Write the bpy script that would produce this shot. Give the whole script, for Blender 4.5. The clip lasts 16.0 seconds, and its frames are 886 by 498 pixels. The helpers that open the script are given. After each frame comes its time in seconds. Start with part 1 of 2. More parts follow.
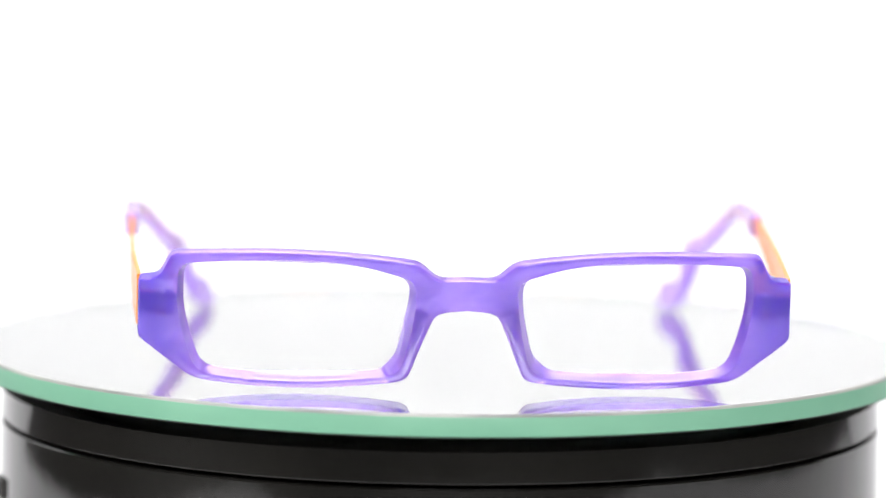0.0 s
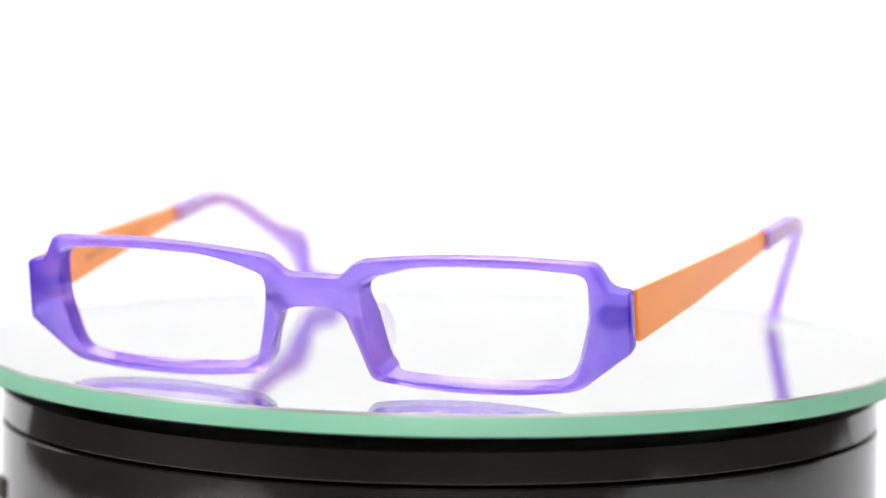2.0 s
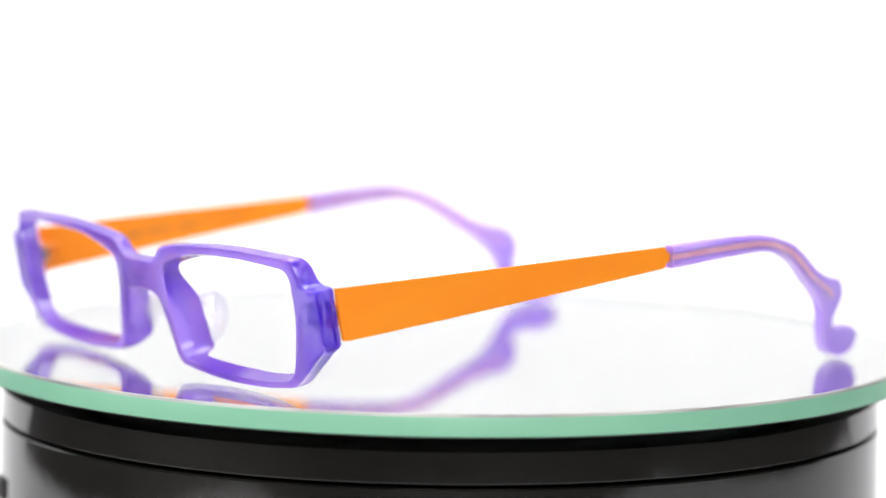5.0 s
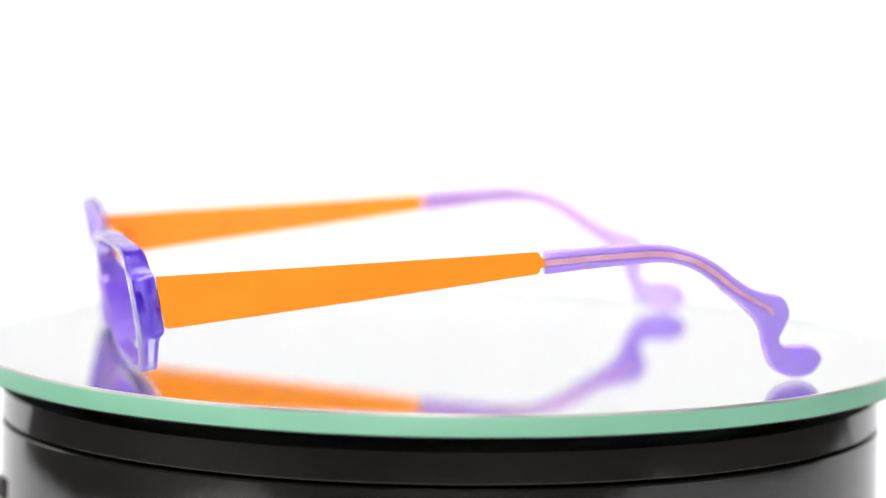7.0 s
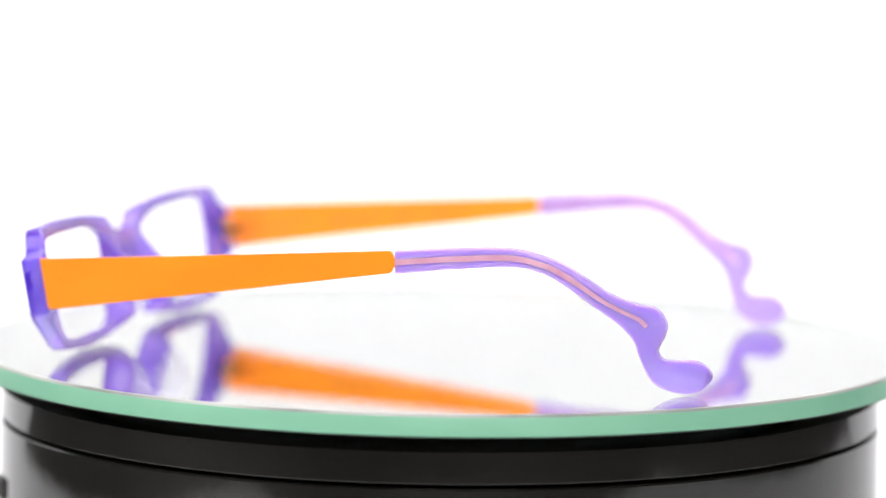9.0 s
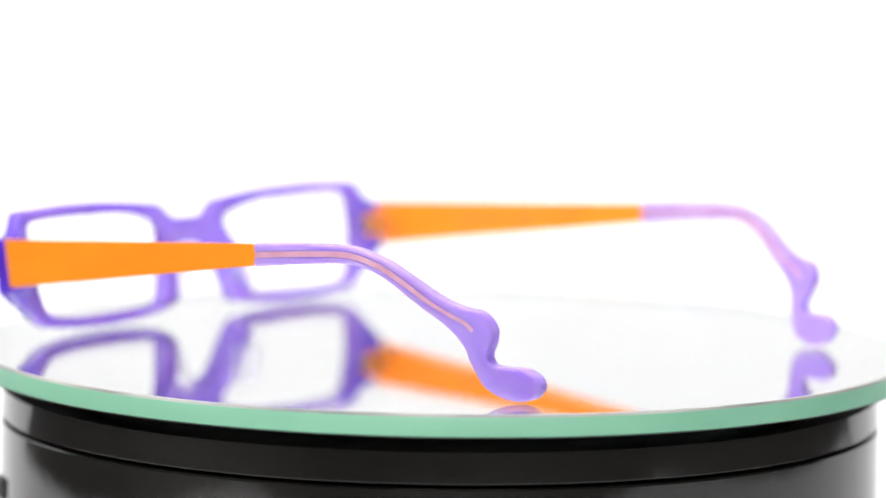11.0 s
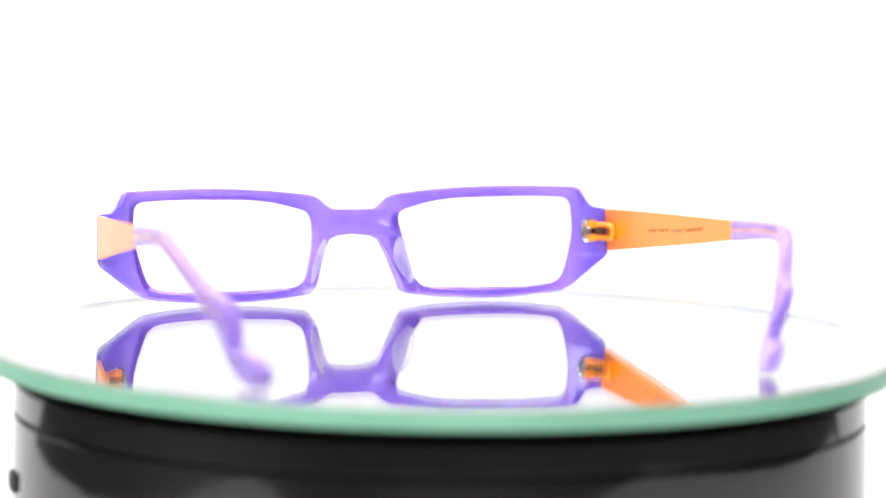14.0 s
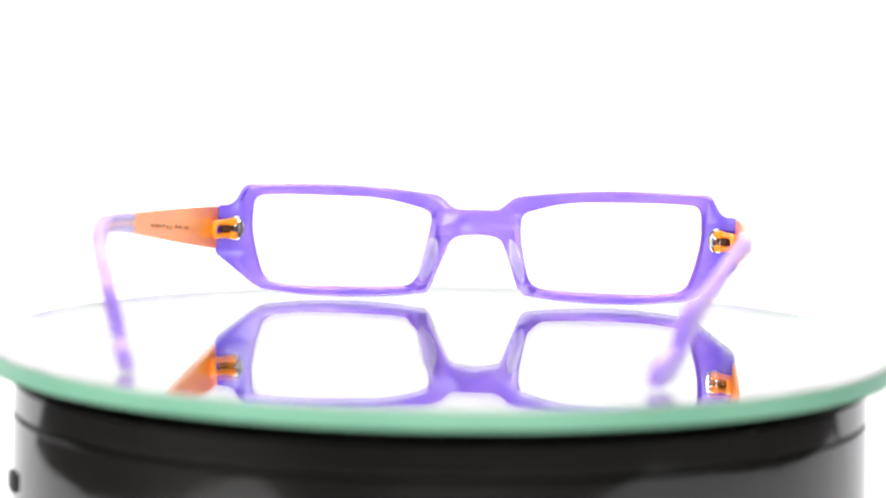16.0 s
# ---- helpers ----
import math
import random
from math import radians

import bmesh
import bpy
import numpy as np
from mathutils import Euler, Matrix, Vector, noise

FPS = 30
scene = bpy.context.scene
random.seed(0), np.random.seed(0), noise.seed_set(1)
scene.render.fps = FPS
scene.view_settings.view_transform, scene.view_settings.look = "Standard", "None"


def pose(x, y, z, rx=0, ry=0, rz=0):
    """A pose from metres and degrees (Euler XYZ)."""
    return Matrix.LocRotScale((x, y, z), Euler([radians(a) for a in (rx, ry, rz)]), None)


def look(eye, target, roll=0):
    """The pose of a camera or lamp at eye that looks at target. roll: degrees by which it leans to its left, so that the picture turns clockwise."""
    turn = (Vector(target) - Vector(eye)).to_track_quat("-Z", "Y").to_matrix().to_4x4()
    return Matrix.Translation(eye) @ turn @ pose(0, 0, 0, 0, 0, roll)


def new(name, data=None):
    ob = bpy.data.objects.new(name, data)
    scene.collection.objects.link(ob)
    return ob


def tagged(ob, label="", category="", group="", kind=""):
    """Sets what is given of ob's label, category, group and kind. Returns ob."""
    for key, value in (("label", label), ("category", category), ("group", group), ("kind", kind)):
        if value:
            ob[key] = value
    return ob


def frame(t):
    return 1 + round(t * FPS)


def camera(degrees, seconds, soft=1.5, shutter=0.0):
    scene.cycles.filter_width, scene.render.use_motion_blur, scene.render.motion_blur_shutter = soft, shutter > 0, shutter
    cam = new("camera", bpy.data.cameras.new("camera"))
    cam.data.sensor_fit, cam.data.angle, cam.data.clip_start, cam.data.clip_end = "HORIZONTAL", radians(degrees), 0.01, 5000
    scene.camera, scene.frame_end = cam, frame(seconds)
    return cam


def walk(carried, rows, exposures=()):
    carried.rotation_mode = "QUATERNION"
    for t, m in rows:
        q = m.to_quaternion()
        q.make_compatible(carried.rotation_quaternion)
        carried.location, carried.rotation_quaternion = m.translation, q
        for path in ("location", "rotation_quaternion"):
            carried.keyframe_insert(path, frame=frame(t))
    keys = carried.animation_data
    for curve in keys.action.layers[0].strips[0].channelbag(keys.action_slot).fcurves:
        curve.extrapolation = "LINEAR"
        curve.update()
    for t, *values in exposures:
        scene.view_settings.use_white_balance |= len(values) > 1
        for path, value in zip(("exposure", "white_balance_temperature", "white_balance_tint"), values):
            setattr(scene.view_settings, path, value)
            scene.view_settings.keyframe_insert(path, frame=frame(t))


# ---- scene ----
# Camera on a stand before the turntable; it eases back 21 mm when the focus is pulled at 11.5 s.
cam = camera(15.588, 16.0)
TURN = pose(0, 0, 0, 90 - 6.011, 0, -0.013) @ pose(0, 0, 0, 0, 0, 0.82)
WAY = TURN.to_3x3() @ Vector((0, 0, -1))
EYE = Vector((0, -0.7497, 0.1010))


def stand(back):
    return Matrix.Translation(EYE - WAY * back) @ TURN


cam.data.dof.use_dof, cam.data.dof.aperture_fstop = True, 7.4
focus = new("focus_point")
cam.data.dof.focus_object = focus
walk(cam, [(0, stand(0)), (11.35, stand(0)), (11.5, stand(0.005)), (11.6, stand(0.014)), (11.72, stand(0.0205)), (16.0, stand(0.0205))],
     exposures=[(0, 0.0), (11.4, 0.0), (11.8, 0.13), (16.0, 0.13)])

# ---- light: white photo table lit from above and from both sides ----
world = bpy.data.worlds.new("world")
scene.world = world
world.use_nodes = True
world.node_tree.nodes["Background"].inputs[0].default_value = (1.0, 0.99, 1.0, 1)
world.node_tree.nodes["Background"].inputs[1].default_value = 0.45


def area_lamp(name, eye, target, sx, sy, watts, color=(1, 1, 1)):
    data = bpy.data.lights.new(name, "AREA")
    data.shape, data.size, data.size_y, data.energy, data.color = "RECTANGLE", sx, sy, watts, color
    ob = new(name, data)
    ob.matrix_world = look(eye, target)
    return ob


area_lamp("overhead_softbox", (-0.1, 0.14, 1.15), (0, 0.12, 0), 1.6, 0.6, 17.0)
area_lamp("front_softbox", (0.1, -1.35, 0.8), (0, 0, 0.02), 0.8, 0.6, 15.5)
area_lamp("side_softbox", (-0.95, -0.5, 0.55), (0, 0.1, 0.05), 0.6, 0.6, 5.0)
area_lamp("side_softbox", (0.95, -0.5, 0.55), (0, 0.1, 0.05), 0.6, 0.6, 1.2)
# added fill, no such source seen: whitens the sweep, glints on the ear pieces
area_lamp("backdrop_fill", (-0.35, 0.25, 1.1), (-0.25, 0.6, 0.05), 0.9, 0.3, 5.3)


# ---- materials ----
def material(name, color, rough=0.5, metal=0.0):
    m = bpy.data.materials.new(name)
    m.use_nodes = True
    b = m.node_tree.nodes["Principled BSDF"]
    b.inputs["Base Color"].default_value = (*color, 1)
    b.inputs["Roughness"].default_value = rough
    b.inputs["Metallic"].default_value = metal
    return m, b, m.node_tree


def cloud(tree, scale, detail=3.0, stretch=(1, 1, 1)):
    tc, mp, nz = (tree.nodes.new(n) for n in ("ShaderNodeTexCoord", "ShaderNodeMapping", "ShaderNodeTexNoise"))
    mp.inputs["Scale"].default_value = stretch
    nz.inputs["Scale"].default_value, nz.inputs["Detail"].default_value = scale, detail
    tree.links.new(tc.outputs["Object"], mp.inputs[0])
    tree.links.new(mp.outputs[0], nz.inputs["Vector"])
    return nz.outputs["Fac"]


def vary_color(tree, b, fac, c0, c1, lo=0.35, hi=0.65):
    r = tree.nodes.new("ShaderNodeValToRGB")
    r.color_ramp.elements[0].position, r.color_ramp.elements[1].position = lo, hi
    r.color_ramp.elements[0].color, r.color_ramp.elements[1].color = (*c0, 1), (*c1, 1)
    tree.links.new(fac, r.inputs[0])
    tree.links.new(r.outputs[0], b.inputs["Base Color"])


def vary_rough(tree, b, fac, lo, hi):
    r = tree.nodes.new("ShaderNodeMapRange")
    r.inputs["To Min"].default_value, r.inputs["To Max"].default_value = lo, hi
    tree.links.new(fac, r.inputs[0])
    tree.links.new(r.outputs[0], b.inputs["Roughness"])


def bump(tree, b, fac, strength, distance):
    n = tree.nodes.new("ShaderNodeBump")
    n.inputs["Strength"].default_value, n.inputs["Distance"].default_value = strength, distance
    tree.links.new(fac, n.inputs["Height"])
    tree.links.new(n.outputs[0], b.inputs["Normal"])


def acetate(name, c0, c1, rough, depth, see, tint, ior, ends=None):
    """Milky translucent sheet: light scatters inside it, and a part goes straight through. ends: deeper colour for the
    light absorbed in thick end pieces.
    """
    m, b, t = material(name, c0, rough)
    vary_color(t, b, cloud(t, 48, 4, (1, 1, 1.8)), c0, c1, 0.34, 0.66)
    b.subsurface_method = "RANDOM_WALK"
    b.inputs["Subsurface Weight"].default_value = 1.0
    b.inputs["Subsurface Radius"].default_value = (0.8, 0.55, 1.0)
    b.inputs["Subsurface Scale"].default_value = depth
    b.inputs["Specular IOR Level"].default_value = 0.0
    rf, clear = t.nodes.new("ShaderNodeBsdfRefraction"), t.nodes.new("ShaderNodeMixShader")
    rf.inputs["Color"].default_value = (*tint, 1)
    rf.inputs["Roughness"].default_value, rf.inputs["IOR"].default_value = 0.2, 1.45
    clear.inputs[0].default_value = see
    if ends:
        # light absorbed by the thicker end pieces: put in as deeper colour, less clearness
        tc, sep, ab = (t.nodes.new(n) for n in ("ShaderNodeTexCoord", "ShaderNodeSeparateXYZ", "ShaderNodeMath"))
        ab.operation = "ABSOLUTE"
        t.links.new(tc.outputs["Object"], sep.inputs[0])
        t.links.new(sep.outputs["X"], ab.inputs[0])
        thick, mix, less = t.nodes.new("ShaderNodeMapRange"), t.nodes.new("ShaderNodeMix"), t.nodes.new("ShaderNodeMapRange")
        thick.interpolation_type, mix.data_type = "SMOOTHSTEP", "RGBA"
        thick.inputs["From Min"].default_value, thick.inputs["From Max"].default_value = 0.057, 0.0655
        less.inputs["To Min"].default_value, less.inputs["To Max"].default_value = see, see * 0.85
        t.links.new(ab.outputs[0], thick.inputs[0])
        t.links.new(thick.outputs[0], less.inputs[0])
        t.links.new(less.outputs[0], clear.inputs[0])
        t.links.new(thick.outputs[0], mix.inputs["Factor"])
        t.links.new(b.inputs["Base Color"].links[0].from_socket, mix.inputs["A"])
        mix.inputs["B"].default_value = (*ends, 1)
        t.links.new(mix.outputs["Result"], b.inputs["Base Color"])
    t.links.new(b.outputs[0], clear.inputs[1])
    t.links.new(rf.outputs[0], clear.inputs[2])
    # polished skin
    gl, fr, skin = t.nodes.new("ShaderNodeBsdfGlossy"), t.nodes.new("ShaderNodeFresnel"), t.nodes.new("ShaderNodeMixShader")
    gl.inputs["Roughness"].default_value, fr.inputs["IOR"].default_value = rough, ior
    t.links.new(fr.outputs[0], skin.inputs[0])
    t.links.new(clear.outputs[0], skin.inputs[1])
    t.links.new(gl.outputs[0], skin.inputs[2])
    t.links.new(skin.outputs[0], t.nodes["Material Output"].inputs["Surface"])
    return m


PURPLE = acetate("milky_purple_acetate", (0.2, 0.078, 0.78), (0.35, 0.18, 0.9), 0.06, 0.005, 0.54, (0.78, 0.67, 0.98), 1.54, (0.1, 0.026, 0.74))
LILAC = acetate("pale_lilac_acetate", (0.4, 0.26, 0.81), (0.48, 0.33, 0.86), 0.05, 0.004, 0.28, (0.8, 0.7, 0.97), 1.38)

ANCHOR, b, t = material("grey_violet_plate", (0.06, 0.045, 0.09), 0.4, 0.3)
vary_rough(t, b, cloud(t, 500), 0.3, 0.5)

ORANGE, b, t = material("orange_lacquered_metal", (0.95, 0.26, 0.02), 0.38, 0.1)
vary_color(t, b, cloud(t, 90, 3, (3, 0.3, 1)), (0.98, 0.27, 0.004), (1.0, 0.3, 0.006))
b.inputs["Coat Weight"].default_value, b.inputs["Coat Roughness"].default_value = 0.28, 0.16
vary_rough(t, b, cloud(t, 900), 0.33, 0.45)
bump(t, b, cloud(t, 70, 2), 0.05, 0.0006)

CORE, b, t = material("pink_core_wire", (0.62, 0.24, 0.36), 0.3)
vary_color(t, b, cloud(t, 200), (0.62, 0.3, 0.42), (0.74, 0.42, 0.54))

STEEL, b, t = material("polished_steel", (0.5, 0.48, 0.48), 0.18, 1.0)
vary_rough(t, b, cloud(t, 800), 0.12, 0.25)

PRINT, b, t = material("brown_print", (0.55, 0.19, 0.03), 0.5)

# brown-black that stands for the shade in the hinge slot
SLOT, b, t = material("dark_brown_slot_shade", (0.09, 0.035, 0.012), 0.4, 0.3)
vary_rough(t, b, cloud(t, 700), 0.3, 0.5)

PAD, b, t = material("clear_silicone", (0.82, 0.77, 0.97), 0.1)
b.inputs["Alpha"].default_value = 0.3
b.inputs["Coat Weight"].default_value = 1.0
vary_rough(t, b, cloud(t, 300), 0.06, 0.16)

GLASS = bpy.data.materials.new("float_glass")
GLASS.use_nodes = True
t = GLASS.node_tree
t.nodes.clear()
g, o = t.nodes.new("ShaderNodeBsdfGlass"), t.nodes.new("ShaderNodeOutputMaterial")
g.inputs["Color"].default_value, g.inputs["Roughness"].default_value, g.inputs["IOR"].default_value = (0.995, 1.0, 0.996, 1), 0.0, 1.5
t.links.new(g.outputs[0], o.inputs[0])

SILVER, b, t = material("mirror_silvering", (0.955, 0.964, 0.932), 0.0, 1.0)

BACKING, b, t = material("dark_mirror_backing", (0.02, 0.02, 0.02), 0.5)
vary_color(t, b, cloud(t, 60), (0.012, 0.013, 0.012), (0.03, 0.03, 0.028))

EDGE, b, t = material("ground_green_glass_edge", (0.27, 0.66, 0.43), 0.4)
vary_color(t, b, cloud(t, 25, 2), (0.18, 0.425, 0.282), (0.21, 0.465, 0.312))
vary_rough(t, b, cloud(t, 600), 0.35, 0.55)
bump(t, b, cloud(t, 3000), 0.08, 0.0001)

ARRIS, b, t = material("dull_bevelled_glass", (0.2, 0.22, 0.2), 0.35)
vary_color(t, b, cloud(t, 30), (0.2, 0.21, 0.2), (0.45, 0.45, 0.42))

BLACK, b, t = material("glossy_black_plastic", (0.012, 0.011, 0.011), 0.1)
vary_color(t, b, cloud(t, 18), (0.0075, 0.0072, 0.0064), (0.0135, 0.0126, 0.011))
vary_rough(t, b, cloud(t, 24, 6, (1, 1, 2.5)), 0.02, 0.12)
bump(t, b, cloud(t, 60, 3, (1, 1, 0.5)), 0.2, 0.0007)

PAPER, b, t = material("matt_white_sheet", (0.88, 0.875, 0.885), 0.9)
vary_color(t, b, cloud(t, 6), (0.735, 0.73, 0.738), (0.75, 0.745, 0.753))
bump(t, b, cloud(t, 900), 0.03, 0.0003)

WALL, b, t = material("grey_room_paint", (0.32, 0.31, 0.31), 0.8)
vary_color(t, b, cloud(t, 2), (0.3, 0.29, 0.29), (0.34, 0.33, 0.33))
bump(t, b, cloud(t, 120), 0.1, 0.001)

DARK, b, t = material("dark_table_laminate", (0.03, 0.028, 0.027), 0.5)
vary_color(t, b, cloud(t, 8), (0.026, 0.024, 0.023), (0.036, 0.033, 0.031))

MM = 0.001


def part(name, bm, mat, parent=None, label="", smooth=True):
    me = bpy.data.meshes.new(name)
    bmesh.ops.recalc_face_normals(bm, faces=bm.faces)
    bm.to_mesh(me)
    bm.free()
    me.materials.append(mat)
    if smooth:
        me.shade_smooth()
        me.set_sharp_from_angle(angle=radians(34))
    ob = new(name, me)
    ob.parent = parent
    if label:
        ob["label"] = label
    return ob


def lathe(profile, steps, a0=0.0, a1=360.0):
    """Turns a profile of (radius, height) in metres about z."""
    bm = bmesh.new()
    full = abs(a1 - a0) >= 360
    rings = []
    for i in range(steps if full else steps + 1):
        a = radians(a0 + (a1 - a0) * i / steps)
        rings.append([bm.verts.new((r * math.cos(a), r * math.sin(a), z)) for r, z in profile])
    for i in range(steps):
        p, q = rings[i], rings[(i + 1) % len(rings)]
        for j in range(len(profile) - 1):
            bm.faces.new((p[j], p[j + 1], q[j + 1], q[j]))
    bmesh.ops.remove_doubles(bm, verts=bm.verts, dist=1e-7)
    return bm


def block(cx, cy, cz, sx, sy, sz, bevel=0.0, turn=None):
    """A box in millimetres, with rounded edges."""
    bm = bmesh.new()
    bmesh.ops.create_cube(bm, size=1.0)
    for v in bm.verts:
        v.co = Vector((v.co.x * sx, v.co.y * sy, v.co.z * sz)) * MM
    if bevel:
        bmesh.ops.bevel(bm, geom=bm.edges[:], offset=bevel * MM, segments=2, affect="EDGES", profile=0.6)
    bmesh.ops.transform(bm, matrix=Matrix.Translation(Vector((cx, cy, cz)) * MM) @ (turn or Matrix()), verts=bm.verts)
    return bm


def join(*bms):
    out = bmesh.new()
    for bm in bms:
        me = bpy.data.meshes.new("joined")
        bm.to_mesh(me)
        bm.free()
        out.from_mesh(me)
        bpy.data.meshes.remove(me)
    return out


# ---- the setting ----
TABLE = -0.062
SWEEP = 0.75
cove = [(SWEEP - 0.18 + 0.18 * math.sin(radians(a)), TABLE + 0.18 - 0.18 * math.cos(radians(a))) for a in range(0, 91, 6)]
sweep = part("backdrop", join(
    lathe([(0.0, TABLE), (0.3, TABLE), *cove, (SWEEP, 0.5), (SWEEP, 1.0)], 74, 28, 152),
    block(45, -70, TABLE * 1000 - 2, 670, 480, 3.0, 0.8)), PAPER)
tagged(sweep, "seamless white paper sweep curving up behind the turntable", "backdrop", kind="structure")

tabletop = part("table_surface", join(block(0, 100, TABLE * 1000 - 26, 2000, 1300, 40, 4),
                                       *[block(x, y, -541, 60, 60, 916, 3) for x in (-940, 940) for y in (-490, 690)]), DARK)
tagged(tabletop, "dark studio table under the white sweep", "table", kind="structure")


def wall(name, label, c, s):
    ob = part(name, block(*c, *s), WALL, smooth=False)
    tagged(ob, label, name.split("_")[0], kind="structure")


wall("wall_south", "plain grey studio wall", (0, -2550, 300), (4200, 100, 2600))
wall("wall_north", "plain grey studio wall", (0, 1650, 300), (4200, 100, 2600))
wall("wall_west", "plain grey studio wall", (-2150, -450, 300), (100, 4100, 2600))
wall("wall_east", "plain grey studio wall", (2150, -450, 300), (100, 4100, 2600))
wall("floor", "plain grey studio floor", (0, -450, -1050), (4400, 4400, 100))
wall("ceiling", "plain grey studio ceiling", (0, -450, 1650), (4400, 4400, 100))

# ---- the turntable ----
stand_base = new("turntable_base")
tagged(stand_base, "glossy black round turntable base with a shallow groove", "turntable")
H = TABLE + 0.0005
part("drum", lathe([(0.0, -0.0163), (0.1008, -0.0163), (0.1016, -0.0164), (0.1019, -0.0167), (0.10195, -0.019), (0.1021, -0.03), (0.1025, -0.05),
                    (0.1026, H + 0.001), (0.1014, H), (0.0, H)], 160), BLACK, stand_base)
part("collar", lathe([(0.0, -0.0087), (0.1017, -0.0087), (0.1019, -0.0151), (0.1016, -0.0155),
                      (0.1008, -0.0156), (0.0, -0.0156)], 160), BLACK, stand_base, "black upper ring")
part("spacer", lathe([(0.0, -0.0055), (0.088, -0.0055), (0.088, -0.0087), (0.0, -0.0087)], 96), BLACK, stand_base)

# small dark block with a grey strip low on the flank
for a, w, h, m, n, l in ((192.2, 5.0, 4.2, BLACK, "flank_block", "small black block"), (195.4, 1.6, 4.6, DARK, "flank_strip", "narrow grey strip")):
    c, s_ = math.cos(radians(a)) * 102.5, math.sin(radians(a)) * 102.5
    part(n, block(c, s_, -31.2, 1.6, w, h, 0.3, pose(0, 0, 0, 0, 0, a)), m, stand_base, l)

DISC_R, DISC_T = 0.1088, 0.0045
disc = new("mirror_disc")
tagged(disc, "round mirror glass plate with a pale green edge, on the turntable", "mirror")
part("glass", lathe([(0.0, 0.0), (DISC_R - 0.0008, 0.0), (DISC_R - 0.0008, -DISC_T + 0.0001), (0.0, -DISC_T + 0.0001)], 256), GLASS, disc, smooth=False).visible_shadow = False
part("silvering", lathe([(0.0, -DISC_T), (DISC_R - 0.0004, -DISC_T), (DISC_R - 0.0004, -DISC_T - 0.0002), (0.0, -DISC_T - 0.0002)], 256), SILVER, disc, smooth=False)
part("backing", lathe([(0.0, -DISC_T - 0.0003), (DISC_R - 0.0005, -DISC_T - 0.0003), (DISC_R - 0.0005, -DISC_T - 0.0005), (0.0, -DISC_T - 0.0005)], 256), BACKING, disc, "dark painted back of the mirror", smooth=False)
part("arris", lathe([(DISC_R - 0.00078, -0.0012), (DISC_R - 0.00078, 0.0), (DISC_R - 0.0003, -0.0001), (DISC_R - 0.00005, -0.0006)], 256), ARRIS, disc, "thin dull bevelled edge", smooth=False)
part("ground_edge", lathe([(DISC_R - 0.0007, -0.0006), (DISC_R - 0.00005, -0.0006), (DISC_R, -0.0007), (DISC_R, -DISC_T), (DISC_R - 0.0003, -DISC_T - 0.0002), (DISC_R - 0.0007, -DISC_T - 0.0002)], 256), EDGE, disc,
     "pale green ground glass edge")


# ---- the spectacles, in millimetres; the wearer looks along -y ----
def rounded(corners):
    """Closed outline of (u, v, radius) with its corners rounded off."""
    pts, n = [], len(corners)
    for i, (u, v, r) in enumerate(corners):
        p = Vector((u, v))
        if r <= 0:
            pts.append(p)
            continue
        a, b = Vector(corners[i - 1][:2]) - p, Vector(corners[(i + 1) % n][:2]) - p
        d = min(r, a.length * 0.45, b.length * 0.45)
        s, e = p + a.normalized() * d, p + b.normalized() * d
        for k in range(7):
            w = k / 6
            pts.append(s * (1 - w) ** 2 + p * 2 * w * (1 - w) + e * w * w)
    return pts


def cast(outline, c, a):
    """Where the ray from c at the angle a leaves the outline."""
    dx, dy = math.cos(a), math.sin(a)
    best = 0.0
    for i, p in enumerate(outline):
        q = outline[i - 1]
        ex, ey = q.x - p.x, q.y - p.y
        det = ex * dy - ey * dx
        if abs(det) < 1e-12:
            continue
        fx, fy = p.x - c.x, p.y - c.y
        s = (ex * fy - ey * fx) / det
        w = (dx * fy - dy * fx) / det
        if -1e-6 <= w <= 1 + 1e-6:
            best = max(best, s)
    return Vector((c.x + dx * best, c.y + dy * best))


RIM = rounded([(0, 23.7, 0), (6.0, 23.8, 1.8), (10.0, 27.4, 2.0), (20.0, 28.6, 6), (32.0, 29.35, 8), (44.0, 29.6, 8), (61.6, 29.15, 1.4), (64.3, 23.8, 2.2), (68.5, 23.35, 0.8),
               (68.7, 10.9, 1.2), (57.3, 2.0, 2.8), (45.5, 0.6, 6), (33.0, 0.25, 8), (21.0, 0.9, 6), (12.3, 2.0, 1.8), (8.8, 11.0, 4), (6.6, 16.1, 2.6), (3.5, 17.2, 2), (0, 17.4, 0)])
EYE_HOLE = rounded([(59.9, 26.75, 2.8), (50.6, 27.35, 6), (38.6, 27.65, 6), (28.0, 27.35, 6), (20.5, 26.3, 5), (10.8, 23.4, 3.6), (10.9, 17.6, 4), (12.1, 10.6, 5), (14.0, 3.4, 4.0),
                    (21.5, 2.55, 6), (32.0, 1.85, 8), (45.6, 2.1, 6), (56.5, 3.7, 3.4), (59.0, 11.3, 5), (60.4, 18.2, 5)])
LEAN = radians(10.5)
MID = Vector((35.0, 14.6))


def smooth(x, a, b):
    w = min(1, max(0, (x - a) / (b - a)))
    return w * w * (3 - 2 * w)


def on_front(u, v, d):
    """A place on the bowed, leaning front, d behind its face."""
    y = -79.5 + 0.0007 * u * u - math.tan(LEAN) * (v - 14)
    return Vector((u, y + d * math.cos(LEAN), v + d * math.sin(LEAN))) * MM


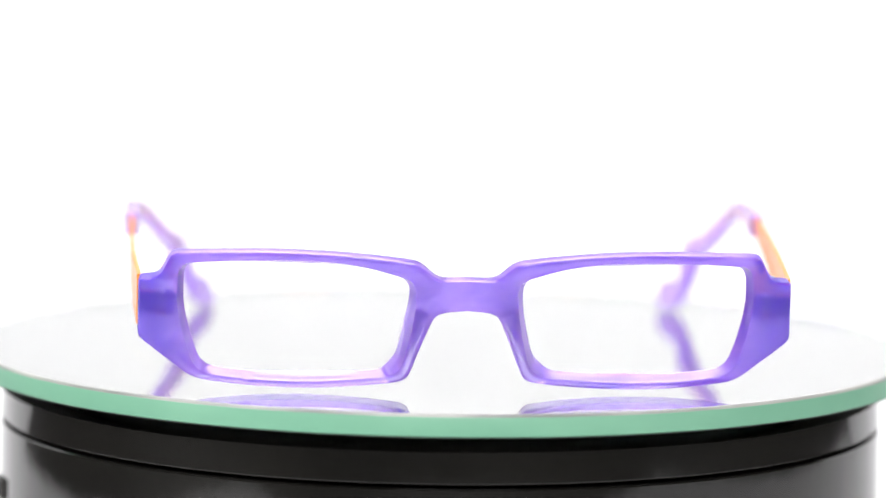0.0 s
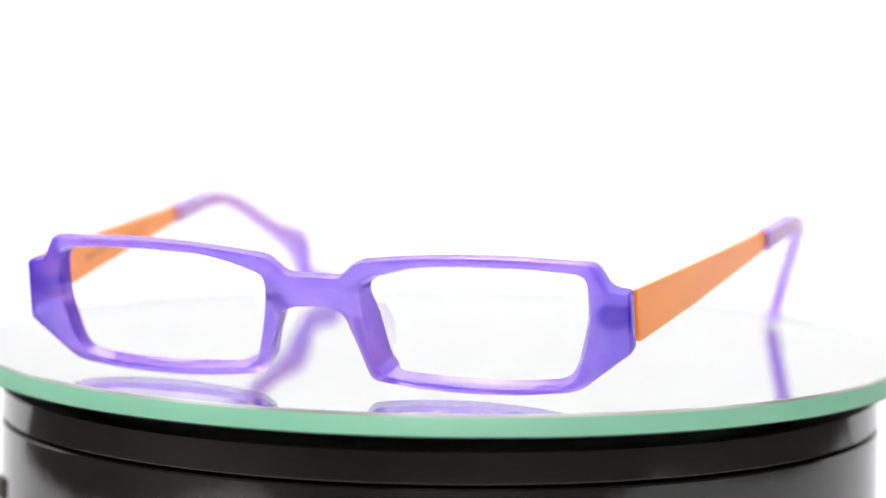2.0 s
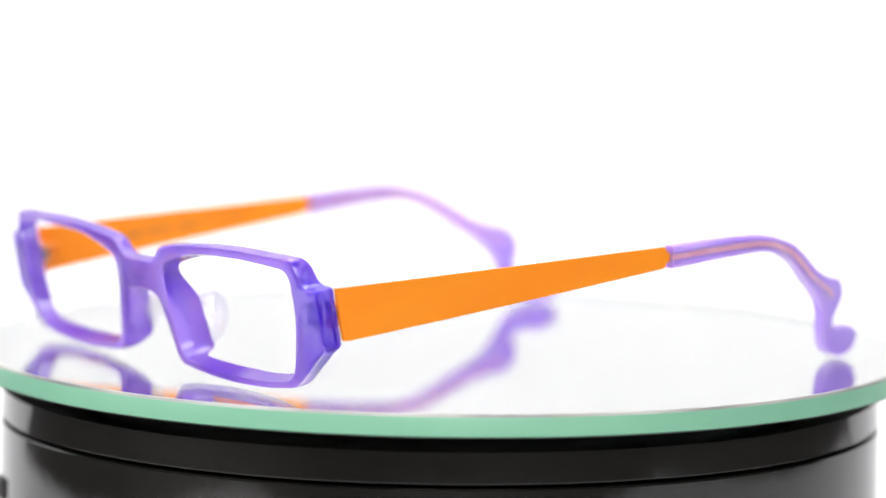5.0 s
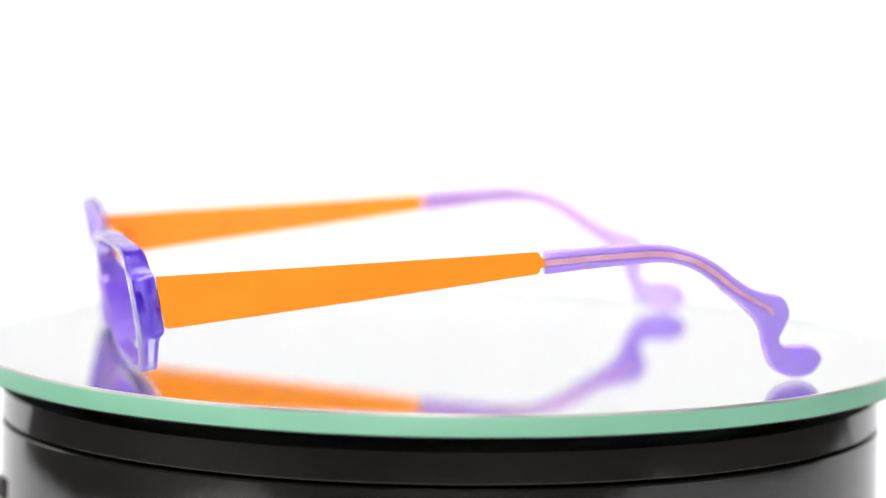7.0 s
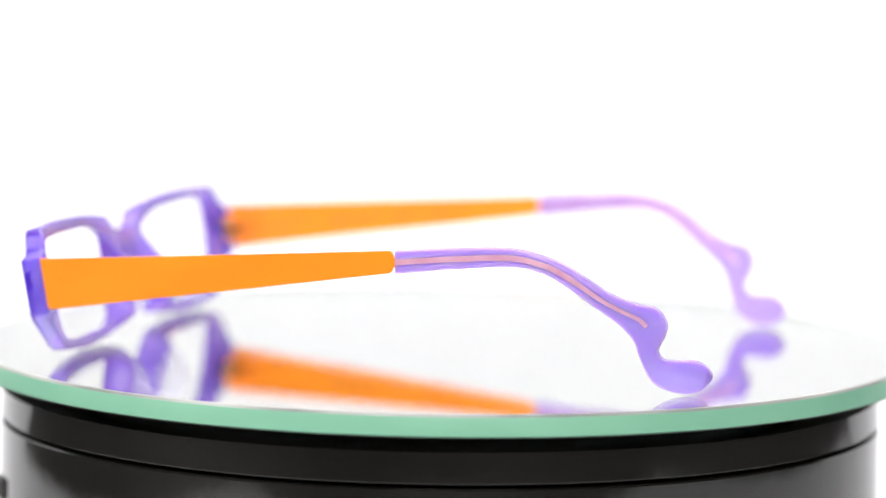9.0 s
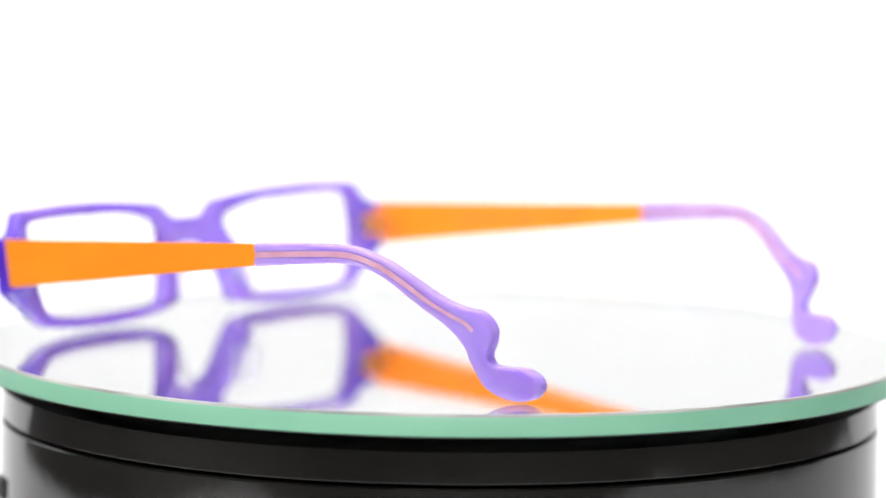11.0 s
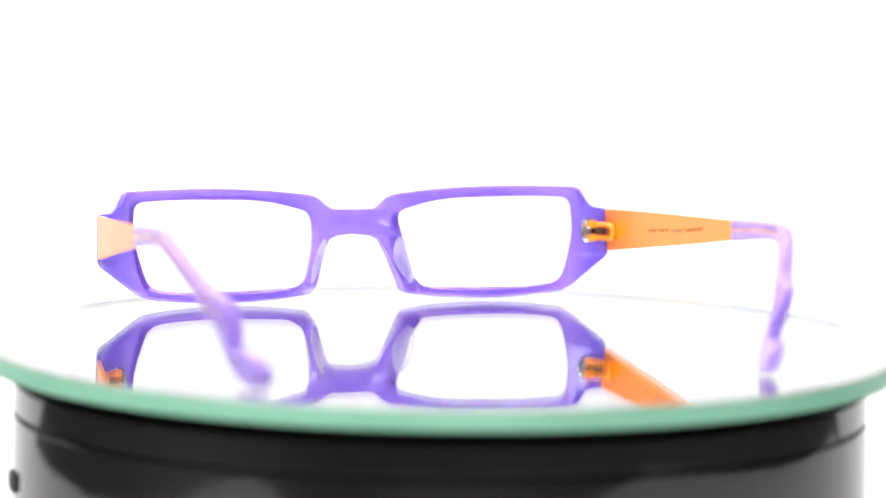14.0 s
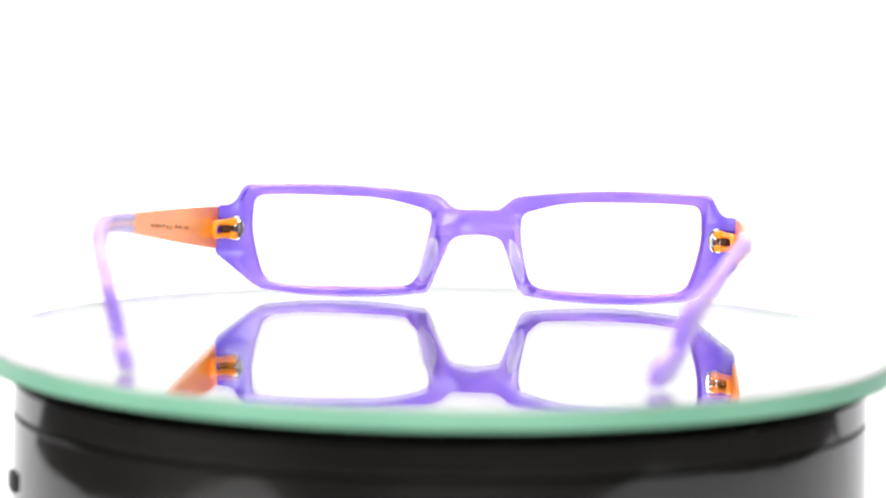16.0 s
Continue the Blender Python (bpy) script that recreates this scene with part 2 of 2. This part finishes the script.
def depth(u, v):
    end = 1.1 * smooth(abs(u), 60.8, 63.2) * smooth(v, 9.6, 11.6)
    nose = 3.9 * smooth(v, 1.2, 4.5) * (1 - smooth(v, 14.5, 23)) * smooth(abs(u), 7.0, 12.2) * (1 - smooth(abs(u), 14.6, 18))
    saddle = -1.4 * (1 - smooth(v, 16.8, 21.4)) * (1 - smooth(abs(u), 3.5, 9.0))
    return 3.7 + end + nose + saddle


def front_mesh():
    bm = bmesh.new()
    angles = sorted({round(2 * math.pi * i / 200, 5) for i in range(200)} | {round(math.atan2(p.y - MID.y, p.x - MID.x) % (2 * math.pi), 5) for p in RIM})
    for side in (1, -1):
        rings = []
        for a in angles:
            o, i = cast(RIM, MID, a), cast(EYE_HOLE, MID, a)
            span = (o - i).length
            way = (o - i) / span
            cut = o.x < 0.02
            ring = []

            def put(from_inner, d):
                p = i + way * from_inner
                if cut and from_inner >= span - 1e-6:
                    p.x = 0.0
                ring.append(bm.verts.new(on_front(p.x * side, p.y, d)))

            b = 0.0 if cut else min(0.85, span * 0.3)
            bi = min(0.55, span * 0.24)
            T = depth(o.x, o.y)
            ti = depth(i.x, i.y)
            # rim section: inner wall, rounded edge, face, rounded edge, outer wall, back
            put(-1.15, ti - 0.4)
            put(-0.88, 2.7)
            put(-0.62, 2.2)
            put(-0.42, 1.65)
            put(-0.2, 1.05)
            put(0.0, bi)
            put(bi * 0.3, bi * 0.3)
            put(bi, 0.0)
            for k in (0.35, 0.65):
                put(bi + (span - bi - b) * k, 0.0)
            put(span - b, 0.0)
            put(span - b * 0.3, b * 0.3)
            put(span, b)
            put(span, T - b)
            put(span - b * 0.3, T - b * 0.3)
            put(span - b, T)
            for k in (0.65, 0.35):
                p = i + way * (bi + (span - bi - b) * k)
                put(bi + (span - bi - b) * k, depth(p.x, p.y))
            put(bi, ti)
            put(-0.95, ti - 0.1)
            rings.append((ring, cut))
        n = len(rings[0][0])
        for k in range(len(rings)):
            (p, c0), (q, c1) = rings[k], rings[(k + 1) % len(rings)]
            for j in range(n):
                if c0 and c1 and 10 <= j <= 14:
                    continue
                bm.faces.new((p[j], p[(j + 1) % n], q[(j + 1) % n], q[j]))
    bmesh.ops.remove_doubles(bm, verts=bm.verts, dist=2e-5)
    return bm


def bend_x(y, stations):
    stations = spline(stations, 6)
    for (y0, x0), (y1, x1) in zip(stations, stations[1:]):
        if y <= y1:
            return x0 + (x1 - x0) * (y - y0) / (y1 - y0)
    return stations[-1][1]


def spline(pts, steps):
    """Catmull-Rom through the control points."""
    out = []
    P = [pts[0], *pts, pts[-1]]
    for i in range(1, len(P) - 2):
        a, b, c, d = P[i - 1:i + 3]
        for k in range(steps):
            w = k / steps
            out.append(tuple(0.5 * (2 * b[j] + (c[j] - a[j]) * w + (2 * a[j] - 5 * b[j] + 4 * c[j] - d[j]) * w * w + (3 * b[j] - a[j] - 3 * c[j] + d[j]) * w ** 3) for j in range(len(b))))
    out.append(tuple(pts[-1]))
    return out


# the scrolled ends lie in leaning planes: x at the plate, its growth with height and with y
SCROLL = {1: (62.0, 0.24, -0.25), -1: (-58.3, -0.33, 0.25)}


def ear_x(y, z, side):
    w = smooth(y, 33, 47)
    x, up, along = SCROLL[side]
    return bend_x(y, SPLAY[side]) * (1 - w) + (x + up * z + along * (y - 62)) * w


# upper and lower edge of the ear piece: y, z, y, z
EAR = [(8.1, 29.5, 8.2, 24.5), (20.6, 30.4, 20.5, 25.95), (32.9, 30.75, 32.3, 26.9), (40.6, 29.05, 38.3, 26.1), (45.7, 26.6, 43.3, 23.7), (53.2, 21.55, 49.2, 19.2), (58.2, 19.5, 53.6, 16.0),
       (62.2, 18.6, 56.3, 13.4), (64.3, 15.6, 57.9, 10.9), (63.9, 12.6, 58.6, 8.4), (62.5, 9.7, 59.8, 5.3), (63.4, 7.6, 61.3, 2.6), (66.4, 7.35, 64.4, 0.75), (69.9, 7.3, 68.2, 0.1), (72.4, 5.9, 71.3, 1.0), (73.4, 4.3, 73.2, 3.0)]


def tip_section(h, t, open_):
    """Flat strip with rounded edges and a channel along both cheeks: (share of the half height h, offset across)."""
    r = min(0.72, h * 0.5, t * 0.7)
    half = [(h - r + r * math.cos(radians(a)), t - r + r * math.sin(radians(a))) for a in (8, 22, 36, 50, 64, 78, 90)]
    cw, dip = min(0.95, h * 0.5), 0.34 * open_
    half += [(cw + 0.12, t), (cw, t - 0.06 * open_), (cw - 0.22, t - dip * 0.8), (cw - 0.36, t - dip)]
    cheek = half + [(-u, p) for u, p in reversed(half)]
    return [(u / h, p) for u, p in cheek] + [(u / h, -p) for u, p in reversed(cheek)]


def ear_mesh(side, drop):
    bm = bmesh.new()
    rings = []
    st = spline(EAR, 6)
    for i, (uy, uz, ly, lz) in enumerate(st):
        cy, cz = (uy + ly) / 2, (uz + lz) / 2
        cz -= drop * (1 - smooth(cy, 30, 64))
        hy, hz = (uy - ly) / 2, (uz - lz) / 2
        thick = 1.65 + 0.12 * smooth(cy, 40, 58)
        shrink = 1.0
        if i > len(st) - 6:
            shrink = 0.55 + 0.09 * (len(st) - 1 - i)
        lean = smooth(cy, 33, 47) * (SCROLL[side][1] * hz + SCROLL[side][2] * hy)
        x = ear_x(cy, cz, side)
        ring = []
        for pz, px in tip_section(math.hypot(hy, hz), thick * shrink, 1 - smooth(cy, 50, 57)):
            ring.append(bm.verts.new(Vector((x + px + lean * pz, cy + hy * pz, cz + hz * pz)) * MM))
        rings.append(ring)
    n = len(rings[0])
    for p, q in zip(rings, rings[1:]):
        for k in range(n):
            bm.faces.new((p[k], p[(k + 1) % n], q[(k + 1) % n], q[k]))
    bm.faces.new(rings[0])
    bm.faces.new(rings[-1])
    return bm


def core_mesh(side, drop):
    """Flat metal core, just proud of both cheeks of the ear piece."""
    bm = bmesh.new()
    rings = []
    st = [s for s in spline(EAR, 6)]
    for uy, uz, ly, lz in st[:46]:
        cy, cz = (uy + ly) / 2, (uz + lz) / 2
        cz -= drop * (1 - smooth(cy, 30, 64))
        d = Vector((uy - ly, uz - lz)).normalized() * (0.6 - 0.15 * smooth(cy, 40, 57))
        thick = 1.45 + 0.36 * smooth(cy, 47, 56)
        x = ear_x(cy, cz, side)
        rings.append([bm.verts.new(Vector((x + sx * thick, cy + sz * d.x, cz + sz * d.y)) * MM) for sx, sz in ((1, 1), (1, -1), (-1, -1), (-1, 1))])
    for p, q in zip(rings, rings[1:]):
        for k in range(4):
            bm.faces.new((p[k], p[(k + 1) % 4], q[(k + 1) % 4], q[k]))
    bm.faces.new(rings[0])
    bm.faces.new(rings[-1])
    return bm


def blade_mesh(bend, drop):
    """Tapered metal blade with clipped end corners and a short neck."""
    bm = bmesh.new()
    # y of the upper and lower edge, then their heights
    stations = [(-73.2, -71.2, 23.9, 13.2), (-72.5, -70.3, 23.95, 13.0)]
    for k in range(1, 18):
        w = k / 17
        stations.append((-72.5 + 79.2 * w, -70.3 + 77.0 * w, 23.95 + 5.3 * w, 13.0 + 11.5 * w))
    stations += [(7.2, 7.2, 28.9, 24.9), (7.5, 7.5, 28.1, 25.8), (9.5, 9.5, 27.6, 26.3)]
    rings = []
    for yt, yl, top, low in stations:
        dz = drop * smooth(yt, -73, 7)
        rings.append([bm.verts.new(Vector((bend_x(y, bend) + sx * 0.45, y, z - dz)) * MM) for sx, y, z in ((1, yt, top), (1, yl, low), (-1, yl, low), (-1, yt, top))])
    for p, q in zip(rings, rings[1:]):
        for k in range(4):
            bm.faces.new((p[k], p[(k + 1) % 4], q[(k + 1) % 4], q[k]))
    bm.faces.new(rings[0])
    bm.faces.new(rings[-1])
    bmesh.ops.recalc_face_normals(bm, faces=bm.faces)
    bmesh.ops.bevel(bm, geom=[e for e in bm.edges if len(e.link_faces) == 2 and e.calc_face_angle() > 1.0], offset=0.12 * MM, segments=2, affect="EDGES")
    return bm


def tube(x, y, z, r, h, hole=0.0):
    bm = lathe([(hole * MM, -h / 2 * MM), ((r - 0.2) * MM, -h / 2 * MM), (r * MM, (-h / 2 + 0.2) * MM), (r * MM, (h / 2 - 0.2) * MM), ((r - 0.2) * MM, h / 2 * MM), (hole * MM, h / 2 * MM)], 20)
    bmesh.ops.translate(bm, vec=Vector((x, y, z)) * MM, verts=bm.verts)
    return bm


def fork_mesh(side, hz):
    """Strap of oval section bent into a U; its arms end in round knuckles."""
    plan = spline([(64.0, -71.7), (65.0, -71.1), (66.0, -70.1), (66.9, -68.7), (67.4, -67.6)], 6)
    path = [(x, y, 1.72) for x, y in plan]
    ex, ey = plan[-1][0] - plan[-2][0], plan[-1][1] - plan[-2][1]
    n = math.hypot(ex, ey)
    for a in range(75, -90, -15):
        w = 1.72 * math.cos(radians(a))
        path.append((plan[-1][0] + ex / n * w, plan[-1][1] + ey / n * w, 1.72 * math.sin(radians(a))))
    path += [(x, y, -1.72) for x, y in reversed(plan)]
    bm = bmesh.new()
    rings = []
    for k, p in enumerate(path):
        p = Vector(p)
        way = (Vector(path[min(k + 1, len(path) - 1)]) - Vector(path[max(k - 1, 0)])).normalized()
        flat = Vector((way.y, -way.x, 0))
        flat = flat.normalized() if flat.length > 0.05 else Vector((-ey / n, ex / n, 0))
        if rings and flat.dot(was) < 0:
            flat.negate()
        was = flat.copy()
        up = way.cross(flat).normalized()
        rings.append([bm.verts.new((p + flat * 1.05 * math.cos(a) + up * 0.8 * math.sin(a)) * MM) for a in (math.pi * h / 6 for h in range(12))])
    for p, q in zip(rings, rings[1:]):
        for h in range(12):
            bm.faces.new((p[h], p[(h + 1) % 12], q[(h + 1) % 12], q[h]))
    bm.faces.new(rings[0])
    bm.faces.new(rings[-1])
    bm = join(bm, *[tube(64.0, -71.6, dz, 1.4, 1.8) for dz in (1.75, -1.75)])
    for v in bm.verts:
        v.co = Vector((v.co.x * side, v.co.y, v.co.z + hz * MM))
    return bm


def pad_mesh(side):
    """Rounded silicone fin behind the nose side of the rim."""
    bm = bmesh.new()
    bmesh.ops.create_uvsphere(bm, u_segments=20, v_segments=12, radius=1.0)
    for v in bm.verts:
        v.co = Vector((v.co.x * 0.9, v.co.y * 4.2, v.co.z * 6.4))
    turn = pose(0, 0, 0, -8, side * -16, side * -24)
    bmesh.ops.transform(bm, matrix=Matrix.Scale(MM, 4) @ Matrix.Translation((side * 11.6, -69.6, 11.6)) @ turn, verts=bm.verts)
    return bm


glasses = new("eyeglasses")
tagged(glasses, "purple acetate eyeglasses with orange metal temples, standing open on the mirror", "eyeglasses")
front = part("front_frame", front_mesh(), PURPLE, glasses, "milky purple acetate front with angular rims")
SPLAY = {1: [(-74, 68.4), (-35, 71.6), (8, 74.0), (31, 74.0), (42, 72.0), (64, 63.4), (76, 60.0)], -1: [(-74, -68.4), (-35, -71.4), (8, -73.2), (31, -74.2), (42, -71.6), (62, -61.2), (76, -53.6)]}
DROP = {1: 0.0, -1: 0.8}
for side in (1, -1):
    part("nose_pad", pad_mesh(side), PAD, front, "clear rounded nose pad")
    bend = SPLAY[side]
    blade = part("temple", blade_mesh(bend, DROP[side]), ORANGE, glasses, "flat orange lacquered metal temple")
    part("ear_tip", ear_mesh(side, DROP[side]), LILAC, blade, "pale lilac acetate ear piece with a scrolled end")
    part("core_wire", core_mesh(side, DROP[side]), CORE, blade, "thin pink core wire")
    # hinge: a bent strap on the blade, closed behind, whose two arms grip a steel eye on an oval plate
    hx, hy, hz = side * 65.0, -71.4, 18.3
    hinge = part("hinge", fork_mesh(side, hz), ORANGE, blade, "rounded orange forked hinge")
    oval = lathe([(0.0, -0.00035), (0.0026, -0.00035), (0.003, -0.0001), (0.003, 0.0001), (0.0026, 0.00035), (0.0, 0.00035)], 32)
    bmesh.ops.transform(oval, matrix=Matrix.Translation(Vector((hx - side * 1.6, hy - 1.0, hz)) * MM) @ pose(0, 0, 0, 90 + 10.5, 0, 0) @ Matrix.Diagonal((0.78, 1.06, 1, 1)), verts=oval.verts)
    part("hinge_plate", oval, STEEL, front, "small oval steel hinge plate")
    part("hinge_eye", tube(hx - side * 1.9, hy + 0.1, hz, 0.95, 2.0), STEEL, front, "steel hinge eye")
    # block added to darken the gap between the arms, its shade put in as colour
    part("hinge_slot_shade", block(hx + side * 0.7, hy + 1.3, hz, 2.6, 1.5, 1.7, 0.3, pose(0, 0, 0, 0, 0, side * 48)), SLOT, blade, "dark block for the shade in the slot between the hinge arms")
    # the metal let into the end piece, dimly seen through the acetate
    p = on_front(65.6, 18.4, 1.1) * 1000
    anchor = join(*[block(side * 0.5, 0, dz, 4.4, 0.7, 1.2, 0.2) for dz in (1.5, -1.5)], block(side * 1.7, 0, 0, 1.3, 0.9, 3.6, 0.2))
    bmesh.ops.transform(anchor, matrix=Matrix.Translation(Vector((side * 65.6, p.y, p.z)) * MM) @ pose(0, 0, 0, 10.5, 0, side * 5.3), verts=anchor.verts)
    part("hinge_anchor", anchor, ANCHOR, front, "grey hinge anchor showing through the acetate")
    # print on the inner face of the temple: names as plain bars, then the legible words
    y = -47.6
    for w in (6.4, 4.4, 1.7, 7.8, 0.0, 1.2) + ((4.0, 1.2, 3.8) if side == 1 else ()):
        if w:
            x = bend_x(y + w / 2, bend) - side * 0.5
            part("print_bar", block(x, y + w / 2, 21.1 + (y + 45) * 0.11, 0.1, w, 0.85, 0.0, pose(0, 0, 0, 6, 0, 0)), PRINT, blade)
        y += w + 0.8
    if side == -1:
        words = bpy.data.curves.new("lettering", "FONT")
        words.body, words.size, words.extrude = "MADE IN FRANCE", 1.25 * MM, 0.04 * MM
        line = bpy.data.objects.new("lettering", words)
        bm = bmesh.new()
        scene.collection.objects.link(line)
        bpy.context.view_layer.update()
        bm.from_mesh(line.evaluated_get(bpy.context.evaluated_depsgraph_get()).to_mesh())
        bpy.data.objects.remove(line)
        basis = Matrix(((0, 0, 1, 0), (1, 0, 0, 0), (0, 1, 0, 0), (0, 0, 0, 1)))
        place = Matrix.Translation(Vector((bend_x(-21, bend) + 0.6, -21.0, 22.9)) * MM) @ pose(0, 0, 0, 8, 0, 2.0)
        bmesh.ops.transform(bm, matrix=place @ basis, verts=bm.verts)
        part("lettering", bm, PRINT, blade, "fine brown printed words", smooth=False)


def motions():
    """The plate turns clockwise, seen from above, and carries the spectacles."""
    rows_plate, rows_glasses = [], []
    for i in range(33):
        t = i * 0.5
        turn = -1.256 - 11.902 * t - 0.007 * (t - 8) ** 2
        rows_plate.append((t, pose(0.0002, 0.0025, 0, 0.1, 0.09, 0) @ pose(0, 0, 0, 0, 0, turn)))
        rows_glasses.append((t, pose(0, 0, 0, 0, 0, turn + 4.904) @ pose(0.0009, 0, 0.0001)))
    # focus rests on the near side, then is pulled to the far side
    walk(focus, [(0, pose(0, -0.082, 0.012)), (11.35, pose(0, -0.082, 0.012)), (11.5, pose(0, -0.04, 0.014)), (11.6, pose(0, 0.02, 0.018)), (11.72, pose(0, 0.05, 0.02)), (16.0, pose(0, 0.05, 0.02))])
    walk(disc, rows_plate)
    walk(glasses, rows_glasses)


motions()
